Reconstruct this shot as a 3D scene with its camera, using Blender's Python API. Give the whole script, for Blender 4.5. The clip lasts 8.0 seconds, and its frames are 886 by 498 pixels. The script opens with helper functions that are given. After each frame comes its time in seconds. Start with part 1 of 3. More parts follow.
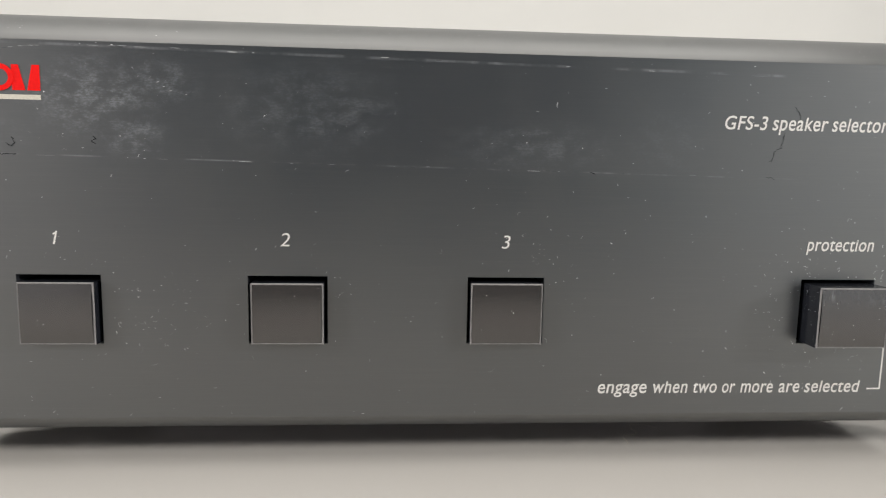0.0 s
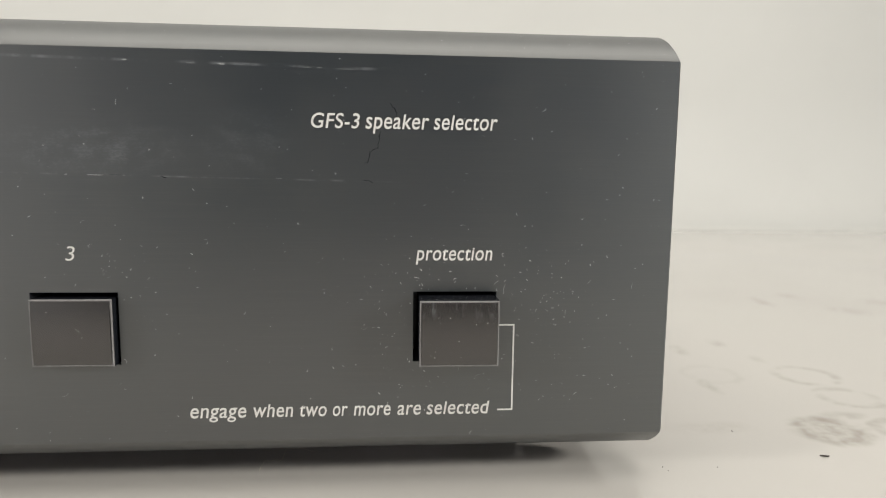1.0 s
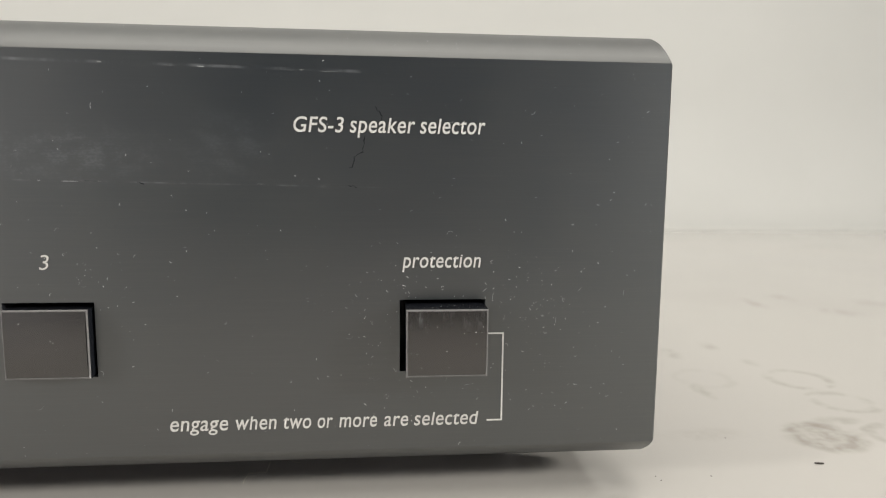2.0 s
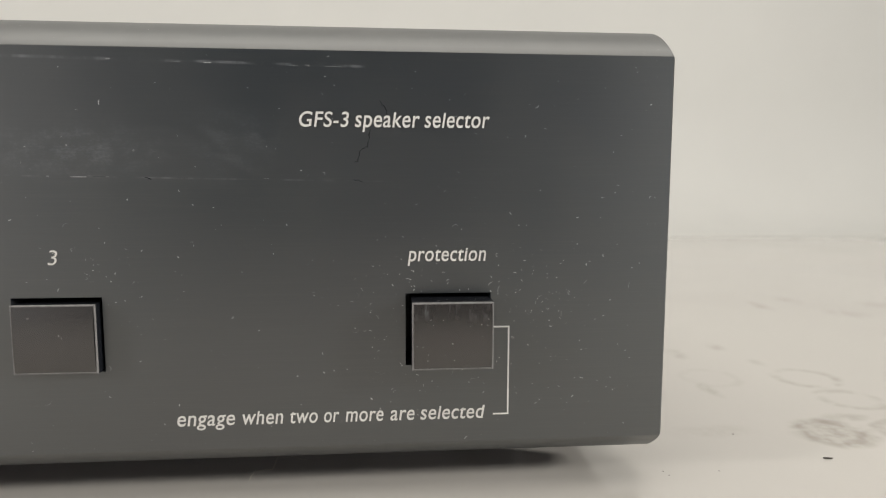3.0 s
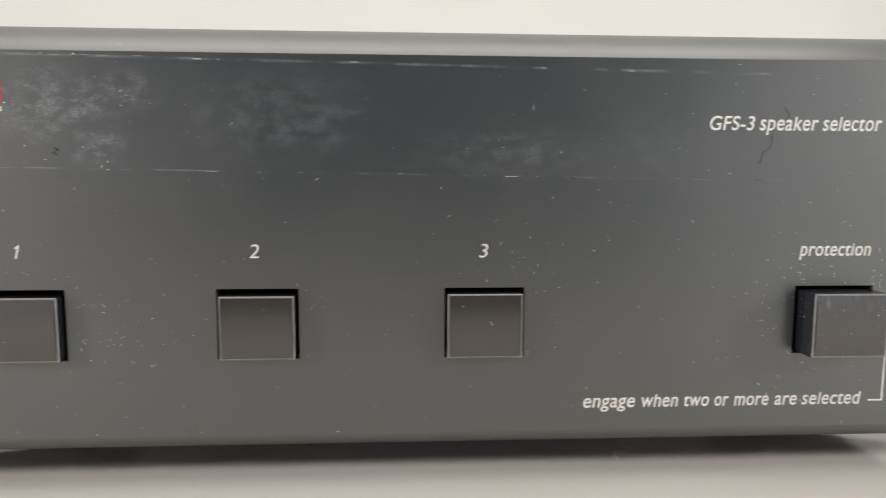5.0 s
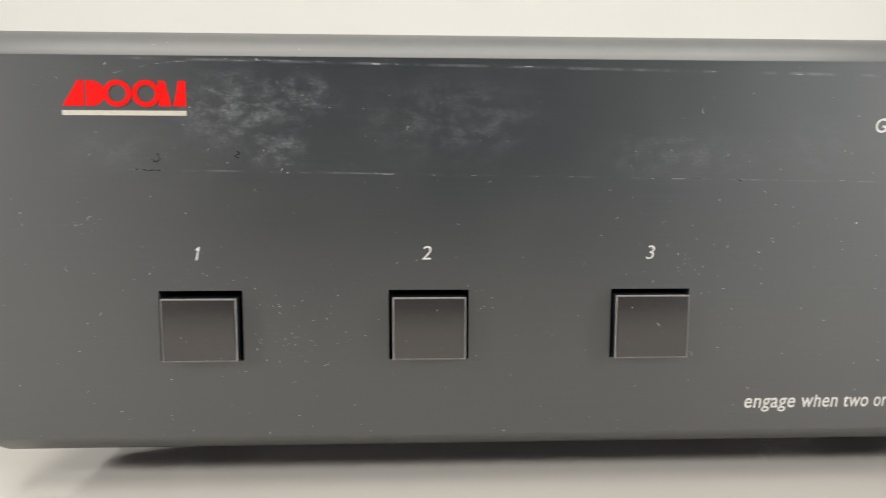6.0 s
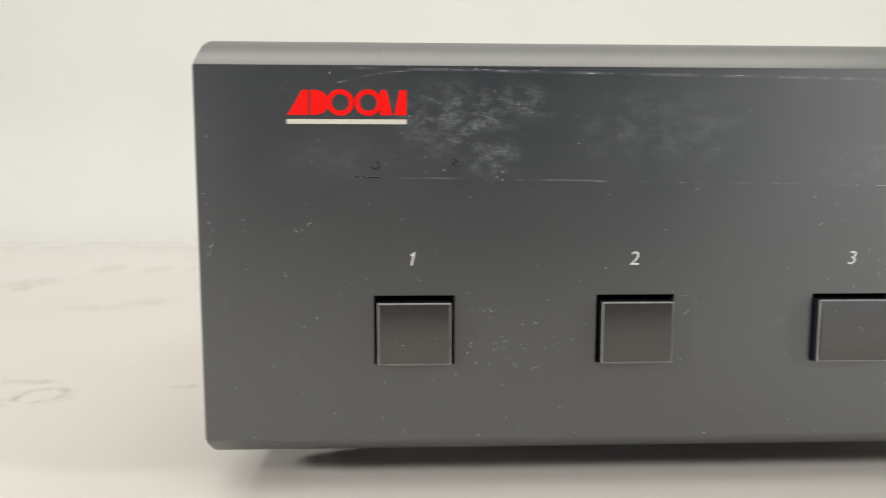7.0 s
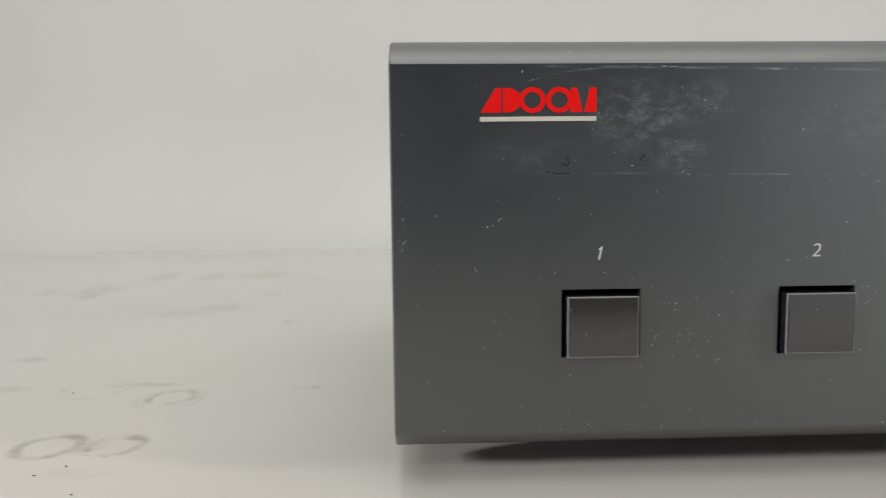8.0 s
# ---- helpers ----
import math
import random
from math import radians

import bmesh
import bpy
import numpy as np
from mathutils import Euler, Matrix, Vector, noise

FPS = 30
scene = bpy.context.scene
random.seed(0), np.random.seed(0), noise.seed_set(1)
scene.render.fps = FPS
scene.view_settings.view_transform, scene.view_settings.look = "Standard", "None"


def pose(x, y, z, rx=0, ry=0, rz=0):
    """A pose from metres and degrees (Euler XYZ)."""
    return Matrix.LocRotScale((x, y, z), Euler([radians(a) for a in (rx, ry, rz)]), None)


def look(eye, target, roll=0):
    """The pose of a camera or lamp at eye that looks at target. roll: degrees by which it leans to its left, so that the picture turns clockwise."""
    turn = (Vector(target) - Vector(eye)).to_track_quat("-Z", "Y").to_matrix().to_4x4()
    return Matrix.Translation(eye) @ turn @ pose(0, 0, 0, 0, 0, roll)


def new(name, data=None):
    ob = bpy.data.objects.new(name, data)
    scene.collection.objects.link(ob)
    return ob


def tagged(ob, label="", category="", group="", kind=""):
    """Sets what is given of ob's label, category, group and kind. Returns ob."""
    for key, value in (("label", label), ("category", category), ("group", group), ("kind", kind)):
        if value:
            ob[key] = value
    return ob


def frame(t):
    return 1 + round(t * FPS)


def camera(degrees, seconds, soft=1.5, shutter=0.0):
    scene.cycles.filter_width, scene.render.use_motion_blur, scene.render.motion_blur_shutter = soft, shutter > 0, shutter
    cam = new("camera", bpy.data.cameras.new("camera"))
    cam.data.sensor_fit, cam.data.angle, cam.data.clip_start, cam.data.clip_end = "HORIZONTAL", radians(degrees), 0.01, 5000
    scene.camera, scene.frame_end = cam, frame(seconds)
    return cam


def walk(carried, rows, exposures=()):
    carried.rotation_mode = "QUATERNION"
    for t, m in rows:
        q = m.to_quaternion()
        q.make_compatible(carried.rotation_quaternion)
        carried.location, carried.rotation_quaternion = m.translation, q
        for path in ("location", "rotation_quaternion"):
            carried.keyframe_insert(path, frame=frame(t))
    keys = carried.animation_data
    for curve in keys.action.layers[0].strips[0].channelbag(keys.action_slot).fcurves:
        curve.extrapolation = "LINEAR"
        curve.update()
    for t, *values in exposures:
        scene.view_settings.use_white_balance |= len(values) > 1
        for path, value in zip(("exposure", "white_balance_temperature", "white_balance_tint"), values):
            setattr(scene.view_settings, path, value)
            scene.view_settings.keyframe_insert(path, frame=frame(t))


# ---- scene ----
cam = camera(68.0, 8.0, soft=1.0, shutter=0.4)
cam.data.dof.use_dof, cam.data.dof.focus_distance, cam.data.dof.aperture_fstop = True, 0.114, 20.0
PATH = [
    (0, (-0.01200, -0.11649, 0.05619), (-0.00512, -0.01755, 0.04338), 1.08),
    (0.1, (-0.01010, -0.11617, 0.05645), (-0.00325, -0.01725, 0.04351), 1.06),
    (0.2, (-0.00487, -0.11585, 0.05671), (0.00195, -0.01694, 0.04363), 1.05),
    (0.3, (0.00485, -0.11553, 0.05697), (0.01164, -0.01664, 0.04376), 1.04),
    (0.4, (0.01812, -0.11493, 0.05707), (0.02515, -0.01600, 0.04432), 0.95),
    (0.5, (0.03290, -0.11434, 0.05717), (0.04018, -0.01537, 0.04487), 0.86),
    (0.6, (0.04593, -0.11402, 0.05726), (0.05395, -0.01511, 0.04492), 0.94),
    (0.7, (0.05427, -0.11371, 0.05735), (0.06303, -0.01486, 0.04497), 1.02),
    (0.8, (0.05796, -0.11271, 0.05730), (0.06645, -0.01384, 0.04493), 0.92),
    (0.9, (0.05903, -0.11171, 0.05724), (0.06725, -0.01282, 0.04488), 0.81),
    (1, (0.05962, -0.11071, 0.05718), (0.06757, -0.01179, 0.04484), 0.71),
    (1.5, (0.06217, -0.10810, 0.05736), (0.07010, -0.00913, 0.04539), 0.50),
    (1.7, (0.06152, -0.10757, 0.05806), (0.07015, -0.00871, 0.04568), 0.67),
    (2.8, (0.06022, -0.10874, 0.05640), (0.06988, -0.00993, 0.04445), 0.35),
    (3, (0.06052, -0.10857, 0.05513), (0.06898, -0.00950, 0.04446), 0.12),
    (3.5, (0.04452, -0.10913, 0.05470), (0.05216, -0.00994, 0.04465), 0.09),
    (4, (0.02623, -0.11065, 0.05446), (0.03315, -0.01139, 0.04455), 0.13),
    (4.5, (0.01097, -0.11189, 0.05489), (0.01658, -0.01261, 0.04432), 0.10),
    (4.7, (0.00440, -0.11244, 0.05485), (0.00980, -0.01315, 0.04425), 0.14),
    (5.8, (-0.02894, -0.11279, 0.05400), (-0.02409, -0.01338, 0.04429), 0.12),
    (6, (-0.03359, -0.11300, 0.05477), (-0.02950, -0.01361, 0.04453), 0.10),
    (6.5, (-0.04936, -0.11365, 0.05608), (-0.04618, -0.01431, 0.04508), 0.12),
    (7, (-0.06951, -0.11387, 0.05571), (-0.06607, -0.01444, 0.04564), 0.06),
    (7.5, (-0.08761, -0.11453, 0.05457), (-0.08478, -0.01500, 0.04524), -0.28),
    (8, (-0.10252, -0.11492, 0.05374), (-0.09924, -0.01537, 0.04491), -0.61),
]
EXPOSURES = [(0.0, -0.10, 6350, 12), (1.0, -0.2, 6450, 10), (1.5, -0.24, 6450, 10), (3.5, -0.36, 6500, 11), (4.0, -0.36, 6500, 11), (4.5, -0.14, 6450, 12), (6.0, 0.05, 6450, 11), (6.5, 0.0, 6480, 10),
             (7.0, -0.03, 6450, 10), (7.5, -0.29, 6560, 12), (8.0, -0.54, 6200, 10)]
walk(cam, [(t, look(eye, target, roll)) for t, eye, target, roll in PATH], EXPOSURES)

# ---- light: lamps above and beside the table, fill lamps added at both front corners ----
world = bpy.data.worlds.new("room_air")
scene.world = world
world.use_nodes = True
world.node_tree.nodes["Background"].inputs["Color"].default_value = (0.9, 0.95, 1.0, 1)
world.node_tree.nodes["Background"].inputs["Strength"].default_value = 0.05


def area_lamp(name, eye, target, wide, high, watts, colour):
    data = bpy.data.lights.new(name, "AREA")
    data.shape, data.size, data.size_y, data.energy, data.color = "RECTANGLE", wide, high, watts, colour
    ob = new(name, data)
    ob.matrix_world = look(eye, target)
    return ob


WARM = (1.0, 0.955, 0.885)
area_lamp("overhead_lamp", (0.0, -0.14, 1.12), (0.0, -0.139, 0.0), 1.60, 1.15, 11.5, WARM)
area_lamp("back_lamp", (0.0, 0.44, 0.98), (0.0, 0.0, 0.0), 1.40, 0.10, 1.6, WARM)
area_lamp("side_lamp_west", (-0.84, -0.30, 0.30), (-0.05, 0.0, 0.0), 0.09, 0.09, 6.3, WARM)
area_lamp("side_lamp_east", (0.84, -0.30, 0.30), (0.05, 0.0, 0.0), 0.09, 0.09, 6.3, WARM)
# Unseen fill that brightens the faceplate and its reflections; the room has no window.
area_lamp("front_fill_east", (1.45, -1.55, 0.05), (0.10, 0.0, 0.05), 1.5, 1.3, 5.0, (0.95, 1.0, 1.01))
area_lamp("front_fill_west", (-1.45, -1.55, 0.05), (-0.10, 0.0, 0.05), 1.5, 1.3, 3.7, (1.0, 0.98, 0.97))


# ---- materials ----
class Graph:
    """A short way to write node materials."""

    def __init__(self, name):
        self.mat = bpy.data.materials.new(name)
        self.mat.use_nodes = True
        self.nt = self.mat.node_tree
        self.bsdf = self.nt.nodes["Principled BSDF"]
        self.coords = self.nt.nodes.new("ShaderNodeTexCoord").outputs["Object"]

    def link(self, value, socket):
        if isinstance(value, bpy.types.NodeSocket):
            self.nt.links.new(value, socket)
        elif isinstance(value, tuple) and len(value) == 3 and socket.type == "RGBA":
            socket.default_value = (*value, 1)
        else:
            socket.default_value = value

    def put(self, **kw):
        for key, value in kw.items():
            self.link(value, self.bsdf.inputs[key.replace("_", " ")])
        return self

    def math(self, op, a, b=0.0, c=0.0, clamp=False):
        n = self.nt.nodes.new("ShaderNodeMath")
        n.operation, n.use_clamp = op, clamp
        for i, v in enumerate((a, b, c)):
            self.link(v, n.inputs[i])
        return n.outputs[0]

    def vec(self, op, a, b):
        n = self.nt.nodes.new("ShaderNodeVectorMath")
        n.operation = op
        self.link(a, n.inputs[0]), self.link(b, n.inputs[1])
        return n.outputs["Value"] if op in ("DISTANCE", "LENGTH") else n.outputs["Vector"]

    def noise(self, scale, detail=3.0, rough=0.55, stretch=(1, 1, 1), key="Fac"):
        n = self.nt.nodes.new("ShaderNodeTexNoise")
        n.inputs["Scale"].default_value, n.inputs["Detail"].default_value, n.inputs["Roughness"].default_value = scale, detail, rough
        self.link(self.vec("MULTIPLY", self.coords, stretch), n.inputs["Vector"])
        return n.outputs[key]

    def ramp(self, value, low, high, a=0.0, b=1.0):
        n = self.nt.nodes.new("ShaderNodeMapRange")
        n.interpolation_type = "SMOOTHSTEP"
        for i, v in enumerate((value, low, high, a, b)):
            self.link(v, n.inputs[i])
        return n.outputs[0]

    def mix(self, fac, a, b):
        n = self.nt.nodes.new("ShaderNodeMix")
        n.data_type = "RGBA"
        self.link(fac, n.inputs[0]), self.link(a, n.inputs[6]), self.link(b, n.inputs[7])
        return n.outputs[2]

    def axes(self):
        n = self.nt.nodes.new("ShaderNodeSeparateXYZ")
        self.link(self.coords, n.inputs[0])
        return n.outputs

    def inside(self, value, low, high, soft):
        return self.math("MULTIPLY", self.ramp(value, low - soft, low + soft), self.ramp(value, high - soft, high + soft, 1.0, 0.0))

    def bump(self, height, strength, distance):
        n = self.nt.nodes.new("ShaderNodeBump")
        n.inputs["Strength"].default_value, n.inputs["Distance"].default_value = strength, distance
        self.link(height, n.inputs["Height"])
        self.link(n.outputs[0], self.bsdf.inputs["Normal"])
        return self


def white_table():
    g = Graph("white_laminate")
    x, y, z = g.axes()
    warp = g.vec("SCALE", g.vec("SUBTRACT", g.noise(90, 2, key="Color"), (0.5, 0.5, 0.5)), (0, 0, 0))
    warp.node.inputs["Scale"].default_value = 0.0035
    place = g.vec("ADD", g.coords, warp)
    dirt = g.math("MULTIPLY", g.ramp(g.noise(9, 4), 0.45, 0.80), 0.07)
    grain = g.ramp(g.noise(210, 5, 0.65), 0.30, 0.66)
    # marks left by round rubber feet: centre, radius, width, strength, and how the ring is broken
    for cx, cy, r, width, power, seed in ((-0.1830, 0.0243, 0.0062, 0.0023, 0.60, 3), (-0.1688, 0.0243, 0.0056, 0.0021, 0.66, 9), (-0.1692, 0.0572, 0.0056, 0.0020, 0.42, 4), (-0.1690, 0.0562, 0.0082, 0.0018, 0.20, 5),
                                          (-0.1930, 0.0660, 0.0085, 0.0016, 0.18, 6), (0.1580, 0.0225, 0.0064, 0.0040, 0.60, 5), (0.1765, 0.0425, 0.0066, 0.0026, 0.28, 8),
                                          (0.1765, 0.0605, 0.0078, 0.0022, 0.34, 6), (0.1500, 0.0625, 0.0075, 0.0024, 0.10, 7), (0.1745, 0.0215, 0.0060, 0.0022, 0.38, 4)):
        away = g.vec("DISTANCE", g.vec("MULTIPLY", place, (1, 1, 0)), (cx, cy, 0.0))
        band = g.math("ABSOLUTE", g.math("SUBTRACT", away, r))
        ring = g.ramp(band, 0.0002, width, 1.0, 0.0)
        broken = g.ramp(g.noise(70 + 8 * seed, 3), 0.36, 0.60, 0.06, 1.0)
        worn = g.math("MULTIPLY", broken, g.math("ADD", g.math("MULTIPLY", grain, 0.5), 0.5))
        dirt = g.math("MAXIMUM", dirt, g.math("MULTIPLY", g.math("MULTIPLY", ring, worn), power))
    dash = g.math("MULTIPLY", g.inside(x, -0.1388, -0.1308, 0.0012), g.inside(y, 0.0626, 0.0648, 0.0010))
    dirt = g.math("MAXIMUM", dirt, g.math("MULTIPLY", g.math("MULTIPLY", dash, grain), 0.42))
    # smears and spots: centre, half sizes, strength
    for sx, sy, wide, high, power in ((-0.1752, 0.0236, 0.004, 0.005, 0.40), (-0.1810, 0.0690, 0.012, 0.0030, 0.40), (-0.1700, 0.0100, 0.010, 0.003, 0.12), (0.1580, 0.0225, 0.010, 0.006, 0.42), (0.1665, 0.0310, 0.006, 0.003, 0.30),
                                      (0.1446, 0.0545, 0.0022, 0.008, 0.30), (0.1518, 0.0875, 0.0030, 0.006, 0.34), (0.1678, 0.0954, 0.003, 0.005, 0.26), (0.1714, 0.0762, 0.0025, 0.004, 0.26), (0.2228, 0.1618, 0.0035, 0.012, 0.40),
                                      (0.2432, 0.1736, 0.006, 0.010, 0.28), (0.2500, 0.1436, 0.010, 0.010, 0.24), (0.2748, 0.1598, 0.010, 0.010, 0.24), (0.1310, 0.0255, 0.011, 0.004, 0.14),
                                      (-0.2849, 0.2557, 0.016, 0.022, 0.38), (-0.3081, 0.2499, 0.004, 0.012, 0.55), (-0.2780, 0.2352, 0.007, 0.010, 0.50), (-0.2702, 0.3149, 0.010, 0.022, 0.42), (-0.2382, 0.3112, 0.012, 0.020, 0.40),
                                      (-0.2048, 0.3160, 0.020, 0.024, 0.36), (-0.1830, 0.2352, 0.005, 0.010, 0.26), (-0.2138, 0.1811, 0.018, 0.010, 0.26), (-0.1975, 0.1939, 0.014, 0.014, 0.28), (-0.2305, 0.1000, 0.006, 0.004, 0.40),
                                      (-0.2169, 0.0672, 0.008, 0.003, 0.28), (-0.1584, 0.1571, 0.003, 0.005, 0.30)):
        q = g.vec("MULTIPLY", g.vec("SUBTRACT", place, (sx, sy, 0)), (1 / wide, 1 / high, 0))
        blot = g.math("MULTIPLY", g.ramp(g.vec("LENGTH", q, (0, 0, 0)), 0.2, 1.3, power, 0.0), grain)
        dirt = g.math("MAXIMUM", dirt, blot)
    g.put(Base_Color=g.mix(dirt, (0.60, 0.58, 0.545), (0.21, 0.168, 0.120)), Roughness=g.ramp(g.noise(30, 4), 0.3, 0.7, 0.075, 0.11))
    g.bump(g.noise(900, 2), 0.05, 0.0002)
    return g.mat


def plain_paint(name, colour, rough=0.8, grain=0.04):
    g = Graph(name)
    dark = tuple(c * (1 - 2.5 * grain) for c in colour)
    g.put(Base_Color=g.mix(g.ramp(g.noise(4, 5), 0.35, 0.7), colour, dark), Roughness=rough)
    g.bump(g.noise(350, 3), 0.08, 0.0005)
    return g.mat


def black_anodised():
    g = Graph("black_anodised_aluminium")
    x, y, z = g.axes()
    streak = g.noise(1.0, 4, 0.6, (60, 900, 4200))
    cloud = g.noise(45, 4, 0.6)
    tone = g.mix(g.ramp(g.noise(11, 2), 0.35, 0.65), (0.0200, 0.0238, 0.0300), (0.0165, 0.0242, 0.0300))
    base = g.mix(g.math("MULTIPLY", g.ramp(cloud, 0.3, 0.75), 0.5), tone, (0.0255, 0.0285, 0.0320))
    base = g.mix(g.math("MULTIPLY", g.ramp(streak, 0.42, 0.72), 0.22), base, (0.06, 0.062, 0.064))
    # ghost of a long label that was peeled off, with glue haze left on it
    label = g.math("MULTIPLY", g.inside(x, -0.096, 0.0565, 0.0006), g.inside(z, 0.0553, 0.0736, 0.0003))
    base = g.mix(g.math("MULTIPLY", label, 0.28), base, (0.026, 0.030, 0.036))
    haze = g.math("MULTIPLY", label, 0.0)
    for cx, cz, wide, high, power in ((-0.064, 0.0665, 0.012, 0.007, 1.0), (-0.052, 0.0690, 0.007, 0.004, 0.8), (-0.057, 0.0600, 0.006, 0.004, 0.9), (-0.027, 0.0650, 0.018, 0.008, 0.45),
                                      (0.012, 0.0595, 0.016, 0.005, 0.42), (-0.083, 0.0600, 0.010, 0.004, 0.35), (0.036, 0.0610, 0.008, 0.006, 0.3)):
        q = g.vec("MULTIPLY", g.vec("SUBTRACT", g.coords, (cx, 0, cz)), (1 / wide, 0, 1 / high))
        blob = g.ramp(g.vec("LENGTH", q, (0, 0, 0)), 0.25, 1.25, power, 0.0)
        haze = g.math("MAXIMUM", haze, blob)
    fleck = g.math("MULTIPLY", g.ramp(g.noise(360, 6, 0.75, (0.8, 1, 1.2)), 0.44, 0.60, 0.05, 1.0), g.ramp(g.noise(2400, 3, 0.7, (0.6, 1, 1.3)), 0.42, 0.60, 0.2, 1.0))
    haze = g.math("MULTIPLY", haze, fleck)
    base = g.mix(g.math("MULTIPLY", haze, 0.58), base, (0.165, 0.190, 0.222))
    # the border of that label: two worn, sloping lines
    for z0, half, power in ((0.0740, 0.00022, 0.5), (0.0557, 0.00012, 0.4)):
        away = g.math("ABSOLUTE", g.math("SUBTRACT", z, g.math("SUBTRACT", z0 - 0.0002, g.math("MULTIPLY", x, 0.0145))))
        line = g.math("MULTIPLY", g.ramp(away, half * 0.4, half * 1.5, 1.0, 0.0), g.ramp(g.noise(1.0, 4, 0.7, (130, 1, 30)), 0.42, 0.66))
        line = g.math("MULTIPLY", line, g.inside(x, -0.082, 0.0585, 0.004))
        base = g.mix(g.math("MULTIPLY", line, power), base, (0.24, 0.25, 0.27))
    # scuffs at the ends
    scuff = g.math("MULTIPLY", g.ramp(g.noise(700, 5, 0.75), 0.66, 0.74), g.ramp(g.math("ABSOLUTE", x), 0.092, 0.108, 0.05, 0.55))
    base = g.mix(scuff, base, (0.25, 0.25, 0.25))
    rough = g.math("ADD", g.ramp(cloud, 0.3, 0.7, 0.33, 0.37), g.math("MULTIPLY", haze, 0.2))
    g.put(Base_Color=base, Roughness=rough, IOR=2.0, Specular_IOR_Level=0.75, Specular_Tint=(0.985, 0.985, 0.95))
    g.bump(g.math("ADD", streak, g.math("MULTIPLY", g.noise(2600, 2), 0.6)), 0.018, 0.00004)
    return g.mat


def button_plastic(dusty):
    g = Graph("dark_button_plastic")
    x, y, z = g.axes()
    base = g.mix(g.ramp(g.noise(220, 4), 0.3, 0.7), (0.034, 0.0308, 0.0295), (0.038, 0.0338, 0.0322))
    if dusty:
        wipe = g.math("MULTIPLY", g.ramp(g.noise(1.0, 5, 0.65, (620, 1, 210)), 0.50, 0.70), g.ramp(g.math("ADD", z, g.math("MULTIPLY", g.noise(260, 2), 0.003)), 0.0030, 0.0066))
        base = g.mix(g.math("MULTIPLY", wipe, 0.42), base, (0.22, 0.23, 0.24))
    g.put(Base_Color=base, Roughness=0.2, IOR=1.65, Specular_IOR_Level=0.8)
    return g.mat


def simple(name, colour, rough, spec=0.5, grain=600, spread=0.25):
    g = Graph(name)
    g.put(Base_Color=g.mix(g.ramp(g.noise(grain, 4), 0.3, 0.7), colour, tuple(c * (1 - spread) for c in colour)), Roughness=rough, Specular_IOR_Level=spec)
    return g.mat


def fibre_white(name, low, high):
    g = Graph(name)
    geo = g.nt.nodes.new("ShaderNodeNewGeometry")
    g.put(Base_Color=g.mix(g.ramp(geo.outputs["Random Per Island"], 0.1, 1.0), low, high), Roughness=0.9)
    return g.mat


TABLE, PAPER = white_table(), plain_paint("white_backdrop_paint", (0.655, 0.655, 0.63), 0.7, 0.015)
# Unseen wall's colour, kept dark and bluish so the faceplate reflects darkness.
MIRRORED_DARK = plain_paint("dark_for_panel_reflection", (0.065, 0.095, 0.140))
WALL, FLOOR = plain_paint("grey_wall_paint", (0.72, 0.72, 0.71)), plain_paint("grey_floor", (0.25, 0.24, 0.22))
# Unseen body steel, lightened and tinted lilac to bounce fill into the shade below.
BOUNCE_GREY = simple("grey_bounce_steel", (0.22, 0.21, 0.23), 0.5)
BOUNCE_STEEL = simple("pale_bounce_steel", (0.74, 0.69, 0.78), 0.5)
PANEL, BLACK = black_anodised(), simple("black_steel", (0.05, 0.05, 0.053), 0.5)
WELL, RUBBER = simple("black_well", (0.030, 0.033, 0.040), 0.45, 0.5), simple("black_rubber", (0.02, 0.02, 0.02), 0.8, 0.3)
CAP, CAP_DUSTY = button_plastic(False), button_plastic(True)
SHAFT = simple("black_plastic_shaft", (0.016, 0.018, 0.023), 0.22)
RIM = simple("worn_grey_edge", (0.24, 0.235, 0.235), 0.35, 0.5, 700, 0.25)
INK, RED = simple("white_ink", (0.82, 0.81, 0.78), 0.6, 0.3, 3000, 0.12), simple("red_ink", (0.92, 0.010, 0.008), 0.6, 0.1, 2000, 0.08)
CREAM = simple("cream_ink", (0.70, 0.67, 0.58), 0.6, 0.3, 3000, 0.12)
PALE = fibre_white("pale_glue", (0.12, 0.125, 0.13), (0.48, 0.49, 0.50))
LINT, CRUMB, GLUE = fibre_white("grey_white_lint", (0.22, 0.23, 0.235), (0.95, 0.96, 0.96)), simple("dark_crumb", (0.05, 0.04, 0.035), 0.9), simple("black_glue", (0.010, 0.012, 0.015), 0.4)


# ---- building helpers ----
def part(name, bm, material, parent=None, label=""):
    mesh = bpy.data.meshes.new(name)
    bmesh.ops.recalc_face_normals(bm, faces=bm.faces)
    bm.to_mesh(mesh)
    bm.free()
    for m in material if isinstance(material, (list, tuple)) else (material,):
        mesh.materials.append(m)
    ob = new(name, mesh)
    ob.parent = parent
    return tagged(ob, label)


def box(bm, x0, x1, y0, y1, z0, z1, bevel=0.0, segments=2):
    made = bmesh.ops.create_cube(bm, size=1.0)["verts"]
    for v in made:
        v.co = Vector(((x0 + x1) / 2 + v.co.x * (x1 - x0), (y0 + y1) / 2 + v.co.y * (y1 - y0), (z0 + z1) / 2 + v.co.z * (z1 - z0)))
    if bevel:
        edges = list({e for v in made for e in v.link_edges})
        bmesh.ops.bevel(bm, geom=edges, offset=bevel, segments=segments, affect="EDGES", profile=0.5)
    return bm


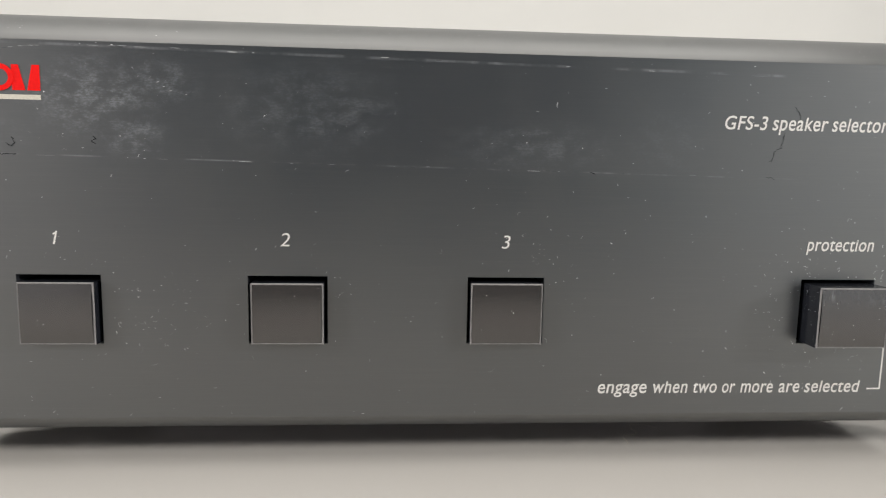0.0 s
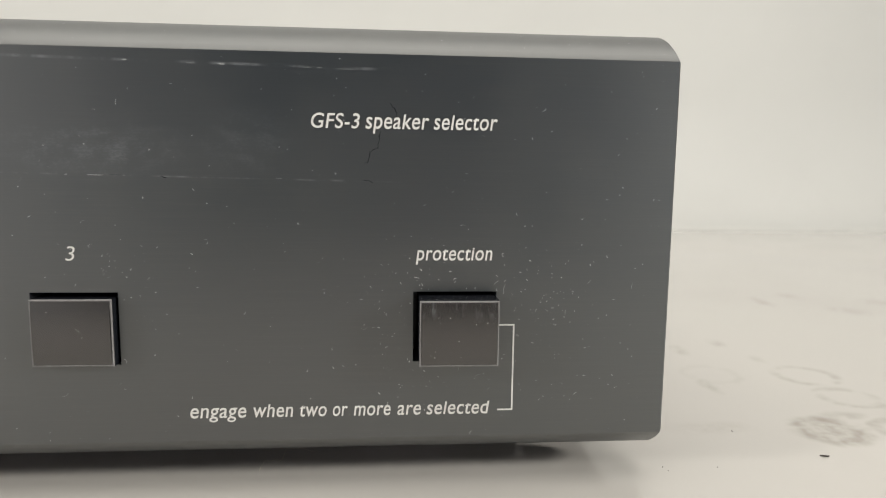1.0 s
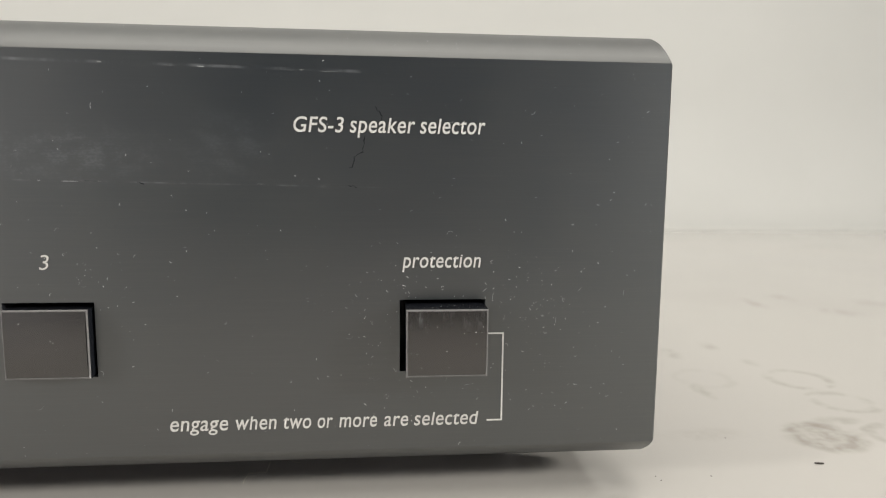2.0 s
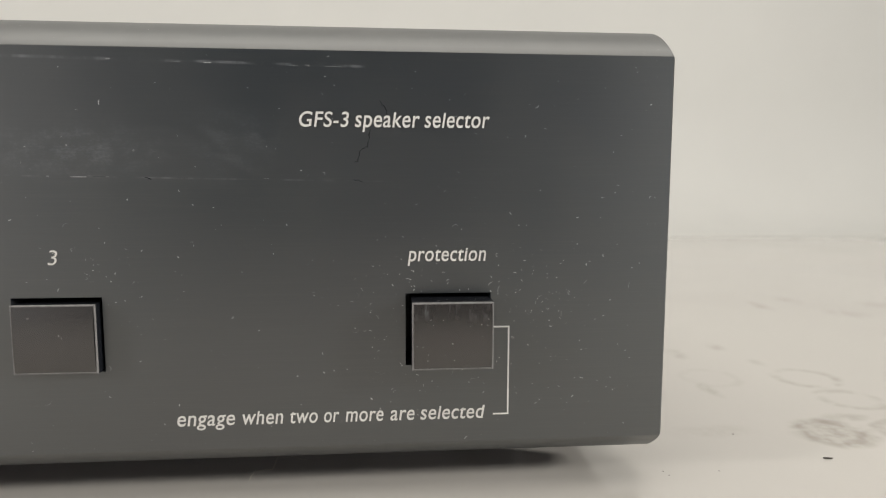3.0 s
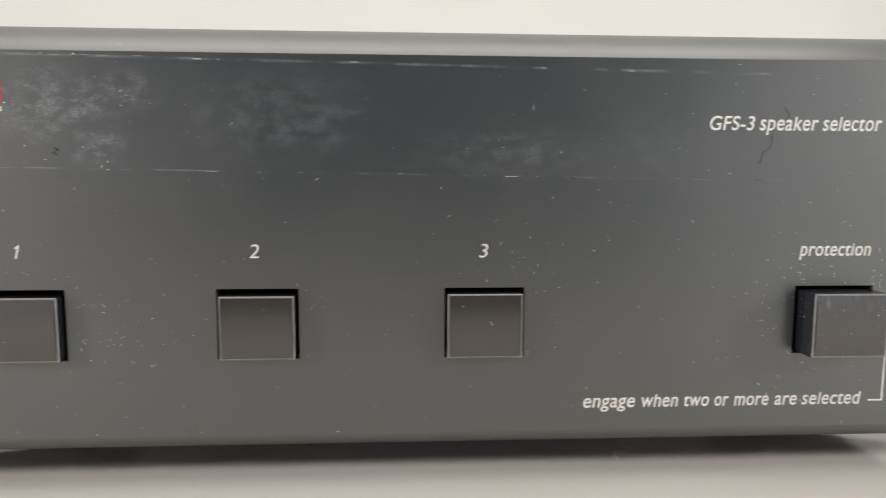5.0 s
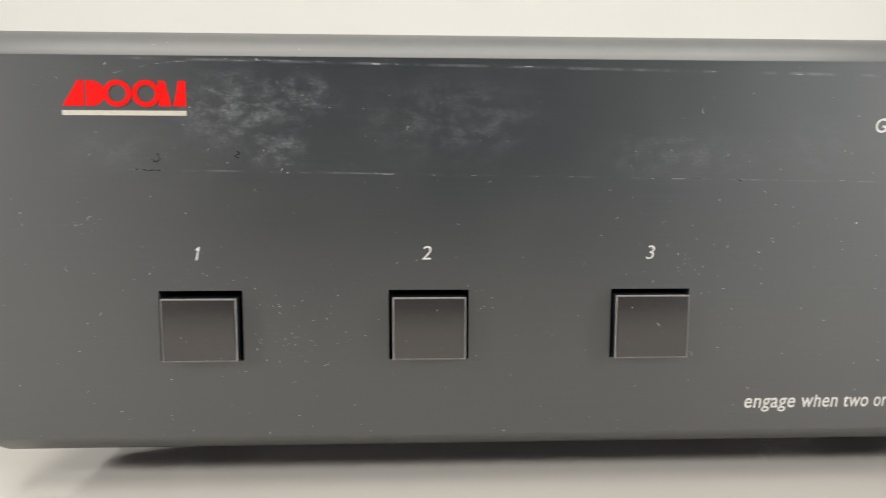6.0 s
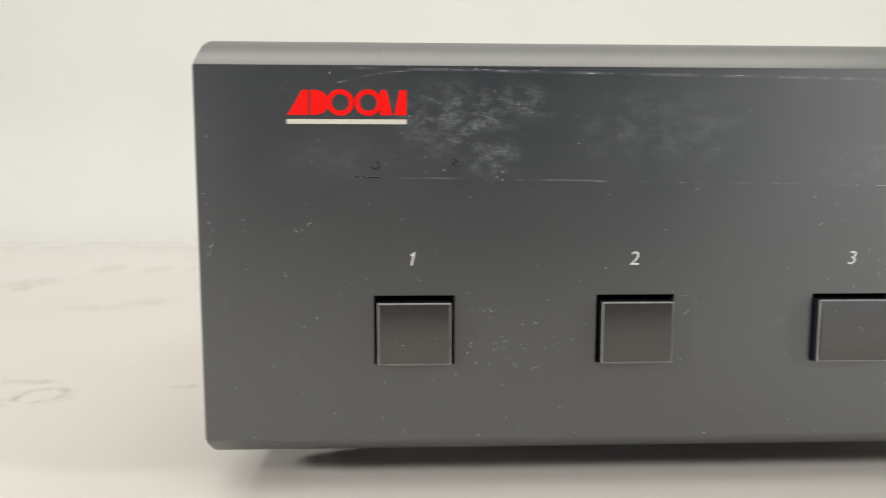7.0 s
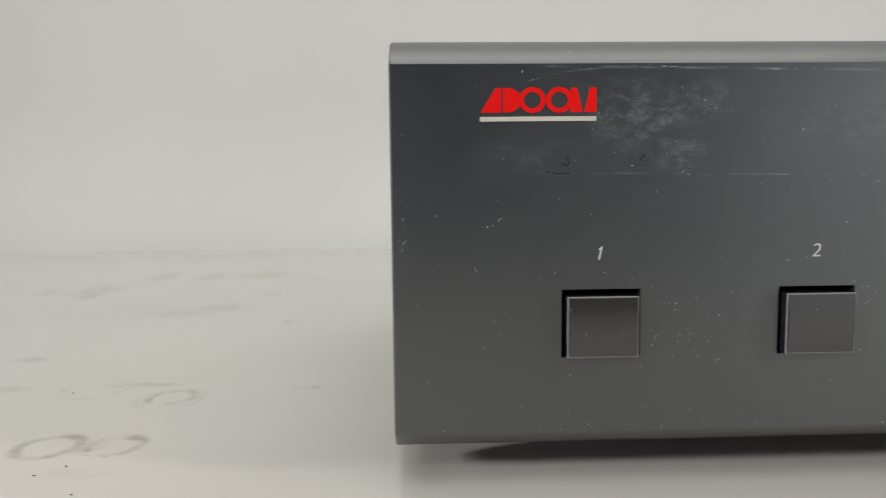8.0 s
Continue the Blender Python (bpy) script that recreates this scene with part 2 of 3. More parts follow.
def slab(name, material, bounds, label, category, bevel=0.0):
    ob = part(name, box(bmesh.new(), *bounds, bevel), material)
    return tagged(ob, label, category, kind="structure")


def smooth(ob, angle=35):
    ob.data.shade_smooth()
    ob.data.set_sharp_from_angle(angle=radians(angle))
    return ob


# ---- the room ----
slab("table", TABLE, (-0.95, 0.95, -0.34, 0.75, -0.75, 0.0), "white laminate worktop with grey ring marks and dirt", "table", 0.002)


def backdrop():
    bm = bmesh.new()
    radius, back = 0.15, 0.65
    line = [(back - radius, 0.0002)] + [(back - radius + radius * math.sin(a), 0.0002 + radius - radius * math.cos(a)) for a in (i * math.pi / 16 for i in range(1, 9))] + [(back, 1.1)]
    line = [(back - radius - 0.03, -0.0006)] + line
    outer = [(y + 0.004, z) for y, z in reversed(line[2:])] + [(back - radius + 0.03, -0.0010)]
    loop = line + outer
    ends = []
    for x in (-0.9, 0.9):
        ends.append([bm.verts.new((x, y, z)) for y, z in loop])
    n = len(loop)
    for i in range(n):
        bm.faces.new((ends[0][i], ends[0][(i + 1) % n], ends[1][(i + 1) % n], ends[1][i]))
    for e in ends:
        bm.faces.new(e)
    return tagged(smooth(part("backdrop", bm, PAPER)), "plain white backdrop sheet curving up behind the table", "backdrop", kind="structure")


backdrop()
slab("floor", FLOOR, (-1.8, 1.8, -2.0, 1.4, -0.82, -0.75), "plain grey floor", "floor")
slab("wall_north", WALL, (-1.8, 1.8, 1.4, 1.5, -0.75, 1.9), "plain grey painted wall", "wall")
slab("wall_south", MIRRORED_DARK, (-1.8, 1.8, -2.1, -2.0, -0.75, 1.9), "unseen wall, toned dark for the faceplate to mirror", "wall")
slab("wall_west", WALL, (-1.9, -1.8, -2.1, 1.5, -0.75, 1.9), "plain grey painted wall", "wall")
slab("wall_east", WALL, (1.8, 1.9, -2.1, 1.5, -0.75, 1.9), "plain grey painted wall", "wall")
slab("ceiling", PAPER, (-1.9, 1.9, -2.1, 1.5, 1.9, 2.0), "plain white ceiling", "ceiling")

# ---- the speaker selector ----
selector = tagged(new("speaker_selector"), "black anodised speaker selector with four square buttons on white table", "audio device")
WEST, EAST = -0.10775, 0.10865
HOLES = [(-0.0777, -0.0635), (-0.0384, -0.0244), (0.0007, 0.0147), (0.0635, 0.0779)]
HOLE_Z = (0.0237, 0.0360)
THICK = 0.0105


def faceplate():
    bm = bmesh.new()
    top, low = 0.0756, 0.0099
    front = [(0.0, low + 0.0002), (0.0, HOLE_Z[0]), (0.0, HOLE_Z[1]), (0.0, top - 0.0002)]
    crown = [(0.00012, top + 0.00005)]
    for i in range(1, 9):
        a0, a1 = radians(50), radians(76)
        a = a0 + (a1 - a0) * i / 8
        crown.append((0.0098 * (math.cos(a0) - math.cos(a)) / (math.cos(a0) - math.cos(a1)), top + 0.0056 * (math.sin(a) - math.sin(a0)) / (math.sin(a1) - math.sin(a0))))
    chin = [(y, low - 0.91 * drop) for y, drop in ((0.0080, 0.0048), (0.0066, 0.0046), (0.0053, 0.0041), (0.0040, 0.0033), (0.0026, 0.0023), (0.0012, 0.00115), (0.00012, 0.00003))]
    loop = front + crown + [(THICK, crown[-1][1]), (THICK, chin[0][1])] + chin
    xs = sorted([WEST, EAST] + [x for h in HOLES for x in h])
    rows = []
    end = 0.0003
    for x, inset in [(WEST, end), (WEST + end, 0)] + [(x, 0) for x in xs[1:-1]] + [(EAST - end, 0), (EAST, end)]:
        mid_y, mid_z = THICK / 2, (top + low) / 2
        rows.append([bm.verts.new((x, y + (inset if y < mid_y else -inset), z + (-inset if z > mid_z else inset) * (1 if abs(z - mid_z) > 0.03 else 0))) for y, z in loop])
    n = len(loop)
    starts = {h[0] for h in HOLES}
    for a, b in zip(rows, rows[1:]):
        for i in range(n):
            if i == 1 and any(abs(a[i].co.x - s) < 1e-6 for s in starts):
                corners = (a[1], a[2], b[2], b[1])
                deep = [bm.verts.new((v.co.x, 0.0085, v.co.z)) for v in corners]
                for k in range(4):
                    bm.faces.new((corners[k], corners[(k + 1) % 4], deep[(k + 1) % 4], deep[k])).material_index = 1
                bm.faces.new(deep).material_index = 1
            else:
                bm.faces.new((a[i], a[(i + 1) % n], b[(i + 1) % n], b[i]))
    bm.faces.new(rows[0])
    bm.faces.new(rows[-1])
    return smooth(part("faceplate", bm, (PANEL, WELL), selector, "black brushed aluminium faceplate with scratches and lint"), 25)


faceplate()


def folded_cover():
    """A steel sheet bent over the top and both sides, open below."""
    bm = bmesh.new()
    wide, thin, low, top = 0.1080, 0.0012, 0.0122, 0.0772
    outer = [(-wide, low), (-wide, top - 0.002), (-wide + 0.0006, top - 0.0006), (-wide + 0.002, top), (wide - 0.002, top), (wide - 0.0006, top - 0.0006), (wide, top - 0.002), (wide, low)]
    inner = [(x - math.copysign(thin, x), min(z, top - thin)) for x, z in reversed(outer)]
    ends = [[bm.verts.new((x, y, z)) for x, z in outer + inner] for y in (THICK + 0.0001, 0.150)]
    n = len(outer + inner)
    for i in range(n):
        bm.faces.new((ends[0][i], ends[0][(i + 1) % n], ends[1][(i + 1) % n], ends[1][i]))
    for e in ends:
        for k in range(len(outer) - 1):
            bm.faces.new((e[k], e[k + 1], e[n - 2 - k], e[n - 1 - k]))
    return part("cover", bm, BOUNCE_GREY, selector, "grey steel cover folded over top and sides, lightened for bounce")


folded_cover()
part("chassis", box(bmesh.new(), -0.0965, 0.0965, 0.048, 0.1495, 0.0200, 0.0700, 0.001), BOUNCE_STEEL, selector, "unseen steel chassis tray, pale lilac to bounce light below")
part("chassis_front", box(bmesh.new(), -0.1065, 0.1065, THICK + 0.0002, 0.0125, 0.0190, 0.0740, 0.0004), BOUNCE_STEEL, selector)
part("rear_panel", box(bmesh.new(), -0.1060, 0.1060, 0.1502, 0.1515, 0.0160, 0.0750, 0.0004), BLACK, selector)


def foot(x, y):
    bm = bmesh.new()
    bmesh.ops.create_cone(bm, cap_ends=True, segments=28, radius1=0.0070, radius2=0.0080, depth=0.0200, matrix=Matrix.Translation((x, y, 0.0100)))
    bmesh.ops.bevel(bm, geom=[e for e in bm.edges if abs(e.verts[0].co.z - e.verts[1].co.z) < 1e-5], offset=0.0008, segments=2, affect="EDGES")
    smooth(part("foot", bm, RUBBER, selector, "round black rubber foot"))


for fx, fy in ((-0.0860, 0.060), (0.0860, 0.060), (-0.0860, 0.137), (0.0860, 0.137)):
    foot(fx, fy)


def push_button(x0, x1, z0, z1, proud, material, label):
    """A square key: shaft, softly bowed face and a worn rim."""
    cx, cz = (x0 + x1) / 2, (z0 + z1) / 2
    w, h = (x1 - x0) / 2, (z1 - z0) / 2
    rim, slope = 0.00030, 0.00018
    bm = bmesh.new()
    rings = []
    for inset, y in ((0.0, 0.0084 + proud), (0.0, slope)):
        rings.append([bm.verts.new((sx * (w - inset), y, sz * (h - inset))) for sx, sz in ((-1, -1), (1, -1), (1, 1), (-1, 1))])
    for k in range(4):
        bm.faces.new((rings[0][k], rings[0][(k + 1) % 4], rings[1][(k + 1) % 4], rings[1][k])).material_index = 1
    steps = 8
    fw, fh = w - rim, h - rim
    grid = [[bm.verts.new((fw * (2 * i / steps - 1), -0.00024 * (1 - (2 * j / steps - 1) ** 2), fh * (2 * j / steps - 1))) for i in range(steps + 1)] for j in range(steps + 1)]
    for j in range(steps):
        for i in range(steps):
            bm.faces.new((grid[j][i], grid[j][i + 1], grid[j + 1][i + 1], grid[j + 1][i]))
    key = smooth(part("push_button", bm, (material, SHAFT), selector, label), 40)
    key.location = (cx, -proud, cz)
    bm = bmesh.new()
    outer = [bm.verts.new((sx * (w + 0.00001), slope, sz * (h + 0.00001))) for sx, sz in ((-1, -1), (1, -1), (1, 1), (-1, 1))]
    mid = [bm.verts.new((sx * (w - slope), -0.00002, sz * (h - slope))) for sx, sz in ((-1, -1), (1, -1), (1, 1), (-1, 1))]
    inner = [bm.verts.new((sx * fw, 0.00001, sz * fh)) for sx, sz in ((-1, -1), (1, -1), (1, 1), (-1, 1))]
    for a, b in ((outer, mid), (mid, inner)):
        for k in range(4):
            bm.faces.new((a[k], a[(k + 1) % 4], b[(k + 1) % 4], b[k]))
    part("rim", bm, RIM, key, "worn grey edge of the button")
    return key


DARK_KEY = "dark brown-grey plastic push button, pressed in"
push_button(-0.07695, -0.06420, 0.02385, 0.03488, 0.00155, CAP, DARK_KEY)
push_button(-0.03765, -0.02500, 0.02390, 0.03492, 0.00155, CAP, DARK_KEY)
push_button(0.00120, 0.01420, 0.02385, 0.03512, 0.00155, CAP, DARK_KEY)
push_button(0.06445, 0.07775, 0.02405, 0.03525, 0.00460, CAP_DUSTY, "dusty dark grey plastic push button standing proud")


# ---- printing on the faceplate ----
def lettering(words, base, tall, bold=0.010):
    """Slanted condensed lettering; each word is (text, from, to) along the panel, tall is the height of its tall letters."""
    bm = bmesh.new()
    for body, x0, x1 in words:
        curve = bpy.data.curves.new("legend", "FONT")
        curve.body, curve.size, curve.shear, curve.offset, curve.space_character = body, 1.0, 0.16, bold, 1.06
        temp = bpy.data.objects.new("legend", curve)
        scene.collection.objects.link(temp)
        mesh = bpy.data.meshes.new_from_object(temp.evaluated_get(bpy.context.evaluated_depsgraph_get()))
        bpy.data.objects.remove(temp)
        lo, hi = min(v.co.x for v in mesh.vertices), max(v.co.x for v in mesh.vertices)
        small = 0.449 if body.islower() else 0.682
        for v in mesh.vertices:
            y = v.co.y
            rise = y / 0.682 if small == 0.682 or y < 0 else 0.77 * y / small if y < small else 0.77 + 0.23 * (y - small) / (0.682 - small)
            v.co = Vector((x0 + (v.co.x - lo) / (hi - lo) * (x1 - x0), -0.00006, base + rise * tall))
        bm.from_mesh(mesh)
        bpy.data.meshes.remove(mesh)
    part("legend", bm, INK, selector, "white slanted lettering")


lettering((("GFS-3", 0.04656, 0.05453), ("speaker", 0.05543, 0.06598), ("selector", 0.06671, 0.07744)), 0.06341, 0.00235)
lettering((("protection", 0.06389, 0.07703),), 0.04144, 0.00220)
lettering((("engage", 0.02564, 0.03502), ("when", 0.03622, 0.04293), ("two", 0.04405, 0.04866), ("or", 0.04970, 0.05225), ("more", 0.05330, 0.05969),
           ("are", 0.06084, 0.06498), ("selected", 0.06595, 0.07706)), 0.01415, 0.00225)
lettering((("2", -0.03265, -0.03095),), 0.0413, 0.00235, -0.004)
lettering((("3", 0.00670, 0.00825),), 0.0413, 0.00235, -0.004)


def flat(bm, loop, y=-0.00006, depth=0.00005):
    """A thin printed shape from an outline in x and z."""
    face = [bm.verts.new((x, y, z)) for x, z in loop]
    back = [bm.verts.new((x, y + depth, z)) for x, z in loop]
    bm.faces.new(face)
    for k in range(len(face)):
        bm.faces.new((face[k], face[(k + 1) % len(face)], back[(k + 1) % len(face)], back[k]))


def bar(bm, x0, x1, z0, z1):
    flat(bm, [(x0, z0), (x1, z0), (x1, z1), (x0, z1)])


bm = bmesh.new()
flat(bm, [(-0.07122, 0.0413), (-0.07094, 0.0413), (-0.07041, 0.0436), (-0.07062, 0.0436), (-0.07084, 0.04335), (-0.07118, 0.04320), (-0.07112, 0.04296), (-0.07081, 0.04304)])
part("legend", bm, INK, selector, "white slanted numeral")
bm = bmesh.new()
bar(bm, 0.0782, 0.0812, 0.02995, 0.03023)
bar(bm, 0.08092, 0.0812, 0.01493, 0.02995)
bar(bm, 0.0785, 0.0812, 0.01465, 0.01493)
part("printed_bracket", bm, INK, selector, "thin white printed bracket line")


def ring_shape(bm, cx, cz, rx, rz, width, steps=36, y=-0.00006, depth=0.00005):
    rings = []
    for cut, level in ((0, y + depth), (0, y), (width, y), (width, y + depth)):
        rings.append([bm.verts.new((cx + (rx - cut) * math.cos(a), level, cz + (rz - cut) * math.sin(a))) for a in (2 * math.pi * k / steps for k in range(steps))])
    for a, b in zip(rings, rings[1:]):
        for k in range(steps):
            bm.faces.new((a[k], a[(k + 1) % steps], b[(k + 1) % steps], b[k]))


half_disc = [(-0.0881, 0.0671), (-0.0873, 0.0671)] + [(-0.0873 + 0.0024 * math.cos(a), 0.0692 + 0.0021 * math.sin(a)) for a in (radians(-80 + 20 * k) for k in range(9))] + [(-0.0873, 0.0713), (-0.0881, 0.0713)]
for outline in ([(-0.0920, 0.0671), (-0.0884, 0.0671), (-0.0884, 0.0713), (-0.0894, 0.0713)], half_disc,
                [(-0.0763, 0.0671), (-0.0742, 0.0671), (-0.0752, 0.0713), (-0.0763, 0.0713)], [(-0.0739, 0.0671), (-0.0718, 0.0671), (-0.0718, 0.0713), (-0.0730, 0.0713)], (-0.0830, 0.0692), (-0.0783, 0.0692)):
    bm = bmesh.new()
    if len(outline) == 2:
        ring_shape(bm, *outline, 0.00232, 0.00222, 0.00085, y=-0.00011)
    else:
        flat(bm, outline)
    part("emblem", bm, RED, selector, "red printed emblem shape")
bm = bmesh.new()
bar(bm, -0.0921, -0.0718, 0.0656, 0.0664)
part("emblem_underline", bm, CREAM, selector, "cream printed line under the emblem")


# ---- glue, lint and crumbs ----
def stroke(bm, x, z, length, width, angle, bend, y=-0.00005):
    """A short bent fibre lying on the panel."""
    steps = 4
    px, pz, left, right = x, z, [], []
    for k in range(steps + 1):
        a = angle + bend * (k / steps - 0.5)
        thin = width * (1.0 if 0 < k < steps else 0.45)
        nx, nz = -math.sin(a) * thin / 2, math.cos(a) * thin / 2
        left.append(bm.verts.new((px + nx, y, pz + nz)))
        right.append(bm.verts.new((px - nx, y, pz - nz)))
        px, pz = px + math.cos(a) * length / steps, pz + math.sin(a) * length / steps
    for k in range(steps):
        bm.faces.new((left[k], left[k + 1], right[k + 1], right[k]))


def on_panel(x, z):
    if abs(x) > 0.1065 or not 0.0105 < z < 0.0752:
        return False
    return not any(h[0] - 0.0004 < x < h[1] + 0.0004 and HOLE_Z[0] - 0.0006 < z < HOLE_Z[1] + 0.0003 for h in HOLES)


def lint():
    rng = random.Random(11)
    bm = bmesh.new()
    spots = [(rng.uniform(-0.106, 0.106), rng.uniform(0.011, 0.075)) for _ in range(430)]
    for cx, cz, sx, sz, count in ((-0.053, 0.029, 0.006, 0.005, 70), (0.066, 0.039, 0.009, 0.003, 52), (0.084, 0.033, 0.010, 0.008, 65), (0.060, 0.027, 0.006, 0.006, 50), (0.016, 0.036, 0.004, 0.006, 36),
                                  (-0.022, 0.030, 0.002, 0.004, 16), (-0.1058, 0.048, 0.0008, 0.004, 34), (-0.0895, 0.0473, 0.003, 0.0007, 14), (0.085, 0.0345, 0.004, 0.003, 36), (0.070, 0.0210, 0.008, 0.002, 26), (0.092, 0.030, 0.006, 0.008, 30), (-0.071, 0.038, 0.004, 0.002, 10), (0.095, 0.022, 0.008, 0.007, 26), (-0.062, 0.066, 0.010, 0.005, 22)):
        spots += [(rng.gauss(cx, sx), rng.gauss(cz, sz)) for _ in range(count)]
    spots += [(rng.uniform(-0.105, 0.105), rng.uniform(0.0105, 0.0112)) for _ in range(22)]
    for x, z in spots:
        if on_panel(x, z):
            kind = rng.random()
            if kind < 0.55:
                stroke(bm, x, z, rng.uniform(0.00008, 0.00020), rng.uniform(0.00006, 0.00012), rng.uniform(0, 6.3), 0.5)
            elif kind < 0.93:
                stroke(bm, x, z, rng.uniform(0.00022, 0.00055), rng.uniform(0.00005, 0.00008), rng.uniform(0, 6.3), rng.uniform(-2.5, 2.5))
            else:
                stroke(bm, x, z, rng.uniform(0.0006, 0.0014), rng.uniform(0.00004, 0.00006), rng.uniform(0, 6.3), rng.uniform(-4, 4))
    return tagged(part("lint", bm, LINT), "tiny white lint and dust specks on black faceplate", "lint", kind="stuff")


lint()


def dust(name, count, seed, spot, label, parent=None):
    """Specks of dust; spot() gives a place and two directions along the surface."""
    rng = random.Random(seed)
    bm = bmesh.new()
    for _ in range(count):
        p, across, along = spot(rng)
        a, long, thin = rng.uniform(0, 6.3), rng.choice((0.00004, 0.00006, 0.00014)) * rng.uniform(0.7, 1.4), rng.uniform(0.00003, 0.00005)
        u, v = across * math.cos(a) + along * math.sin(a), along * math.cos(a) - across * math.sin(a)
        bm.faces.new([bm.verts.new(p + u * long * i + v * thin * j) for i, j in ((-1, -0.5), (0.2, -1), (1, 0.3), (0, 1))])
    return tagged(part(name, bm, LINT, parent), label, "dust", kind="stuff")


def crown_spot(rng):
    i, u = rng.randrange(1, 7), rng.random()
    a, b = (Vector((0, 0.0098 * (math.cos(radians(50)) - math.cos(t)) / (math.cos(radians(50)) - math.cos(radians(76))),
                    0.0756 + 0.0056 * (math.sin(t) - math.sin(radians(50))) / (math.sin(radians(76)) - math.sin(radians(50))))) for t in (radians(50 + 3.25 * i), radians(53.25 + 3.25 * i)))
    slope = (b - a).normalized()
    lift = Vector((0, -slope.z, slope.y)) * 0.00003
    return a.lerp(b, u) + lift + Vector((rng.uniform(-0.106, 0.106), 0, 0)), Vector((1, 0, 0)), slope


def key_spot(rng):
    x0, x1, z0, z1, proud = rng.choice(((-0.0765, -0.0647, 0.0242, 0.0343, 0.00155), (-0.0372, -0.0254, 0.0243, 0.0343, 0.00155), (0.0016, 0.0138, 0.0242, 0.0346, 0.00155)) + ((0.0649, 0.0773, 0.0244, 0.0347, 0.0046),) * 4)
    return Vector((rng.uniform(x0, x1), -proud - 0.00028, rng.uniform(z0, z1))), Vector((1, 0, 0)), Vector((0, 0, 1))


def shaft_spot(rng):
    top = rng.random() < 0.6
    y = rng.uniform(-0.0043, -0.0002)
    if top:
        return Vector((rng.uniform(0.0648, 0.0774), y, 0.03528)), Vector((1, 0, 0)), Vector((0, 1, 0))
    return Vector((0.06442, y, rng.uniform(0.0245, 0.0347))), Vector((0, 1, 0)), Vector((0, 0, 1))


dust("dust", 110, 31, crown_spot, "fine pale dust specks on the black curved top edge")
dust("dust", 42, 32, key_spot, "fine pale dust specks on the dark button faces")
dust("dust", 70, 33, shaft_spot, "pale dust specks on the sides of the proud button")


def glue_edges():
    """Broken pale lines along the border of a label that was peeled off."""
    rng = random.Random(5)
    bm = bmesh.new()
    for z0, slope, thick, start, stop in ((0.0741, -0.0165, 0.00018, -0.0725, 0.0620), (0.0558, -0.0125, 0.00011, -0.0840, 0.0562)):
        x = start
        while x < stop:
            length = rng.choice((0.0003, 0.0006, 0.0012, 0.0024)) * rng.uniform(0.6, 1.4)
            if rng.random() < 0.42:
                stroke(bm, x, z0 + slope * (x + 0.02) + rng.uniform(-0.00012, 0.00012), length, thick * rng.uniform(0.3, 1.0), slope + rng.uniform(-0.01, 0.01), 0.02, -0.00004)
            x += length + rng.choice((0.0002, 0.0008, 0.003)) * rng.uniform(0.5, 1.5)
    for k in range(14):
        u = k / 13
        if k not in (4, 9):
            stroke(bm, -0.0835 + 0.0110 * u, 0.0725 + 0.0020 * math.sin(1.45 * u), 0.00085, rng.uniform(0.00004, 0.00010), 0.26 * (1 - u), 0.1, -0.00004)
    return tagged(part("glue_residue", bm, PALE), "pale broken glue lines left by a peeled label", "residue", kind="stuff")


glue_edges()


def glue_crack():
    """Dried black glue: a stepped thread under the lettering, with small curls elsewhere."""
    rng = random.Random(8)
    bm = bmesh.new()
    threads = (((0.0579, 0.0630), (0.0577, 0.0616), (0.0576, 0.0602), (0.0561, 0.0597), (0.0560, 0.0581), (0.0555, 0.0578)), ((0.0594, 0.0676), (0.0606, 0.0662), (0.0605, 0.0652)), ((0.0551, 0.0549), (0.0566, 0.0547)),
               ((-0.0770, 0.0594), (-0.0764, 0.0586), (-0.0771, 0.0580), (-0.0778, 0.0583)), ((-0.0638, 0.0598), (-0.0632, 0.0594), (-0.0640, 0.0590), (-0.0634, 0.0586)), ((-0.0807, 0.0568), (-0.0790, 0.0566), (-0.0765, 0.0565)),
               ((0.0222, 0.0552), (0.0232, 0.0549)))
    for thread in threads:
        for (x0, z0), (x1, z1) in zip(thread, thread[1:]):
            count = max(2, int(math.hypot(x1 - x0, z1 - z0) / 0.0004))
            for k in range(count):
                u = k / count
                a = math.atan2(z1 - z0, x1 - x0) + rng.uniform(-0.35, 0.35)
                stroke(bm, x0 + (x1 - x0) * u + rng.uniform(-0.00005, 0.00005), z0 + (z1 - z0) * u, 0.00058, rng.uniform(0.00005, 0.00016), a, rng.uniform(-0.6, 0.6), -0.00005)
    return tagged(part("glue_thread", bm, GLUE), "black wavy thread of dried glue on faceplate", "residue", kind="stuff")


glue_crack()


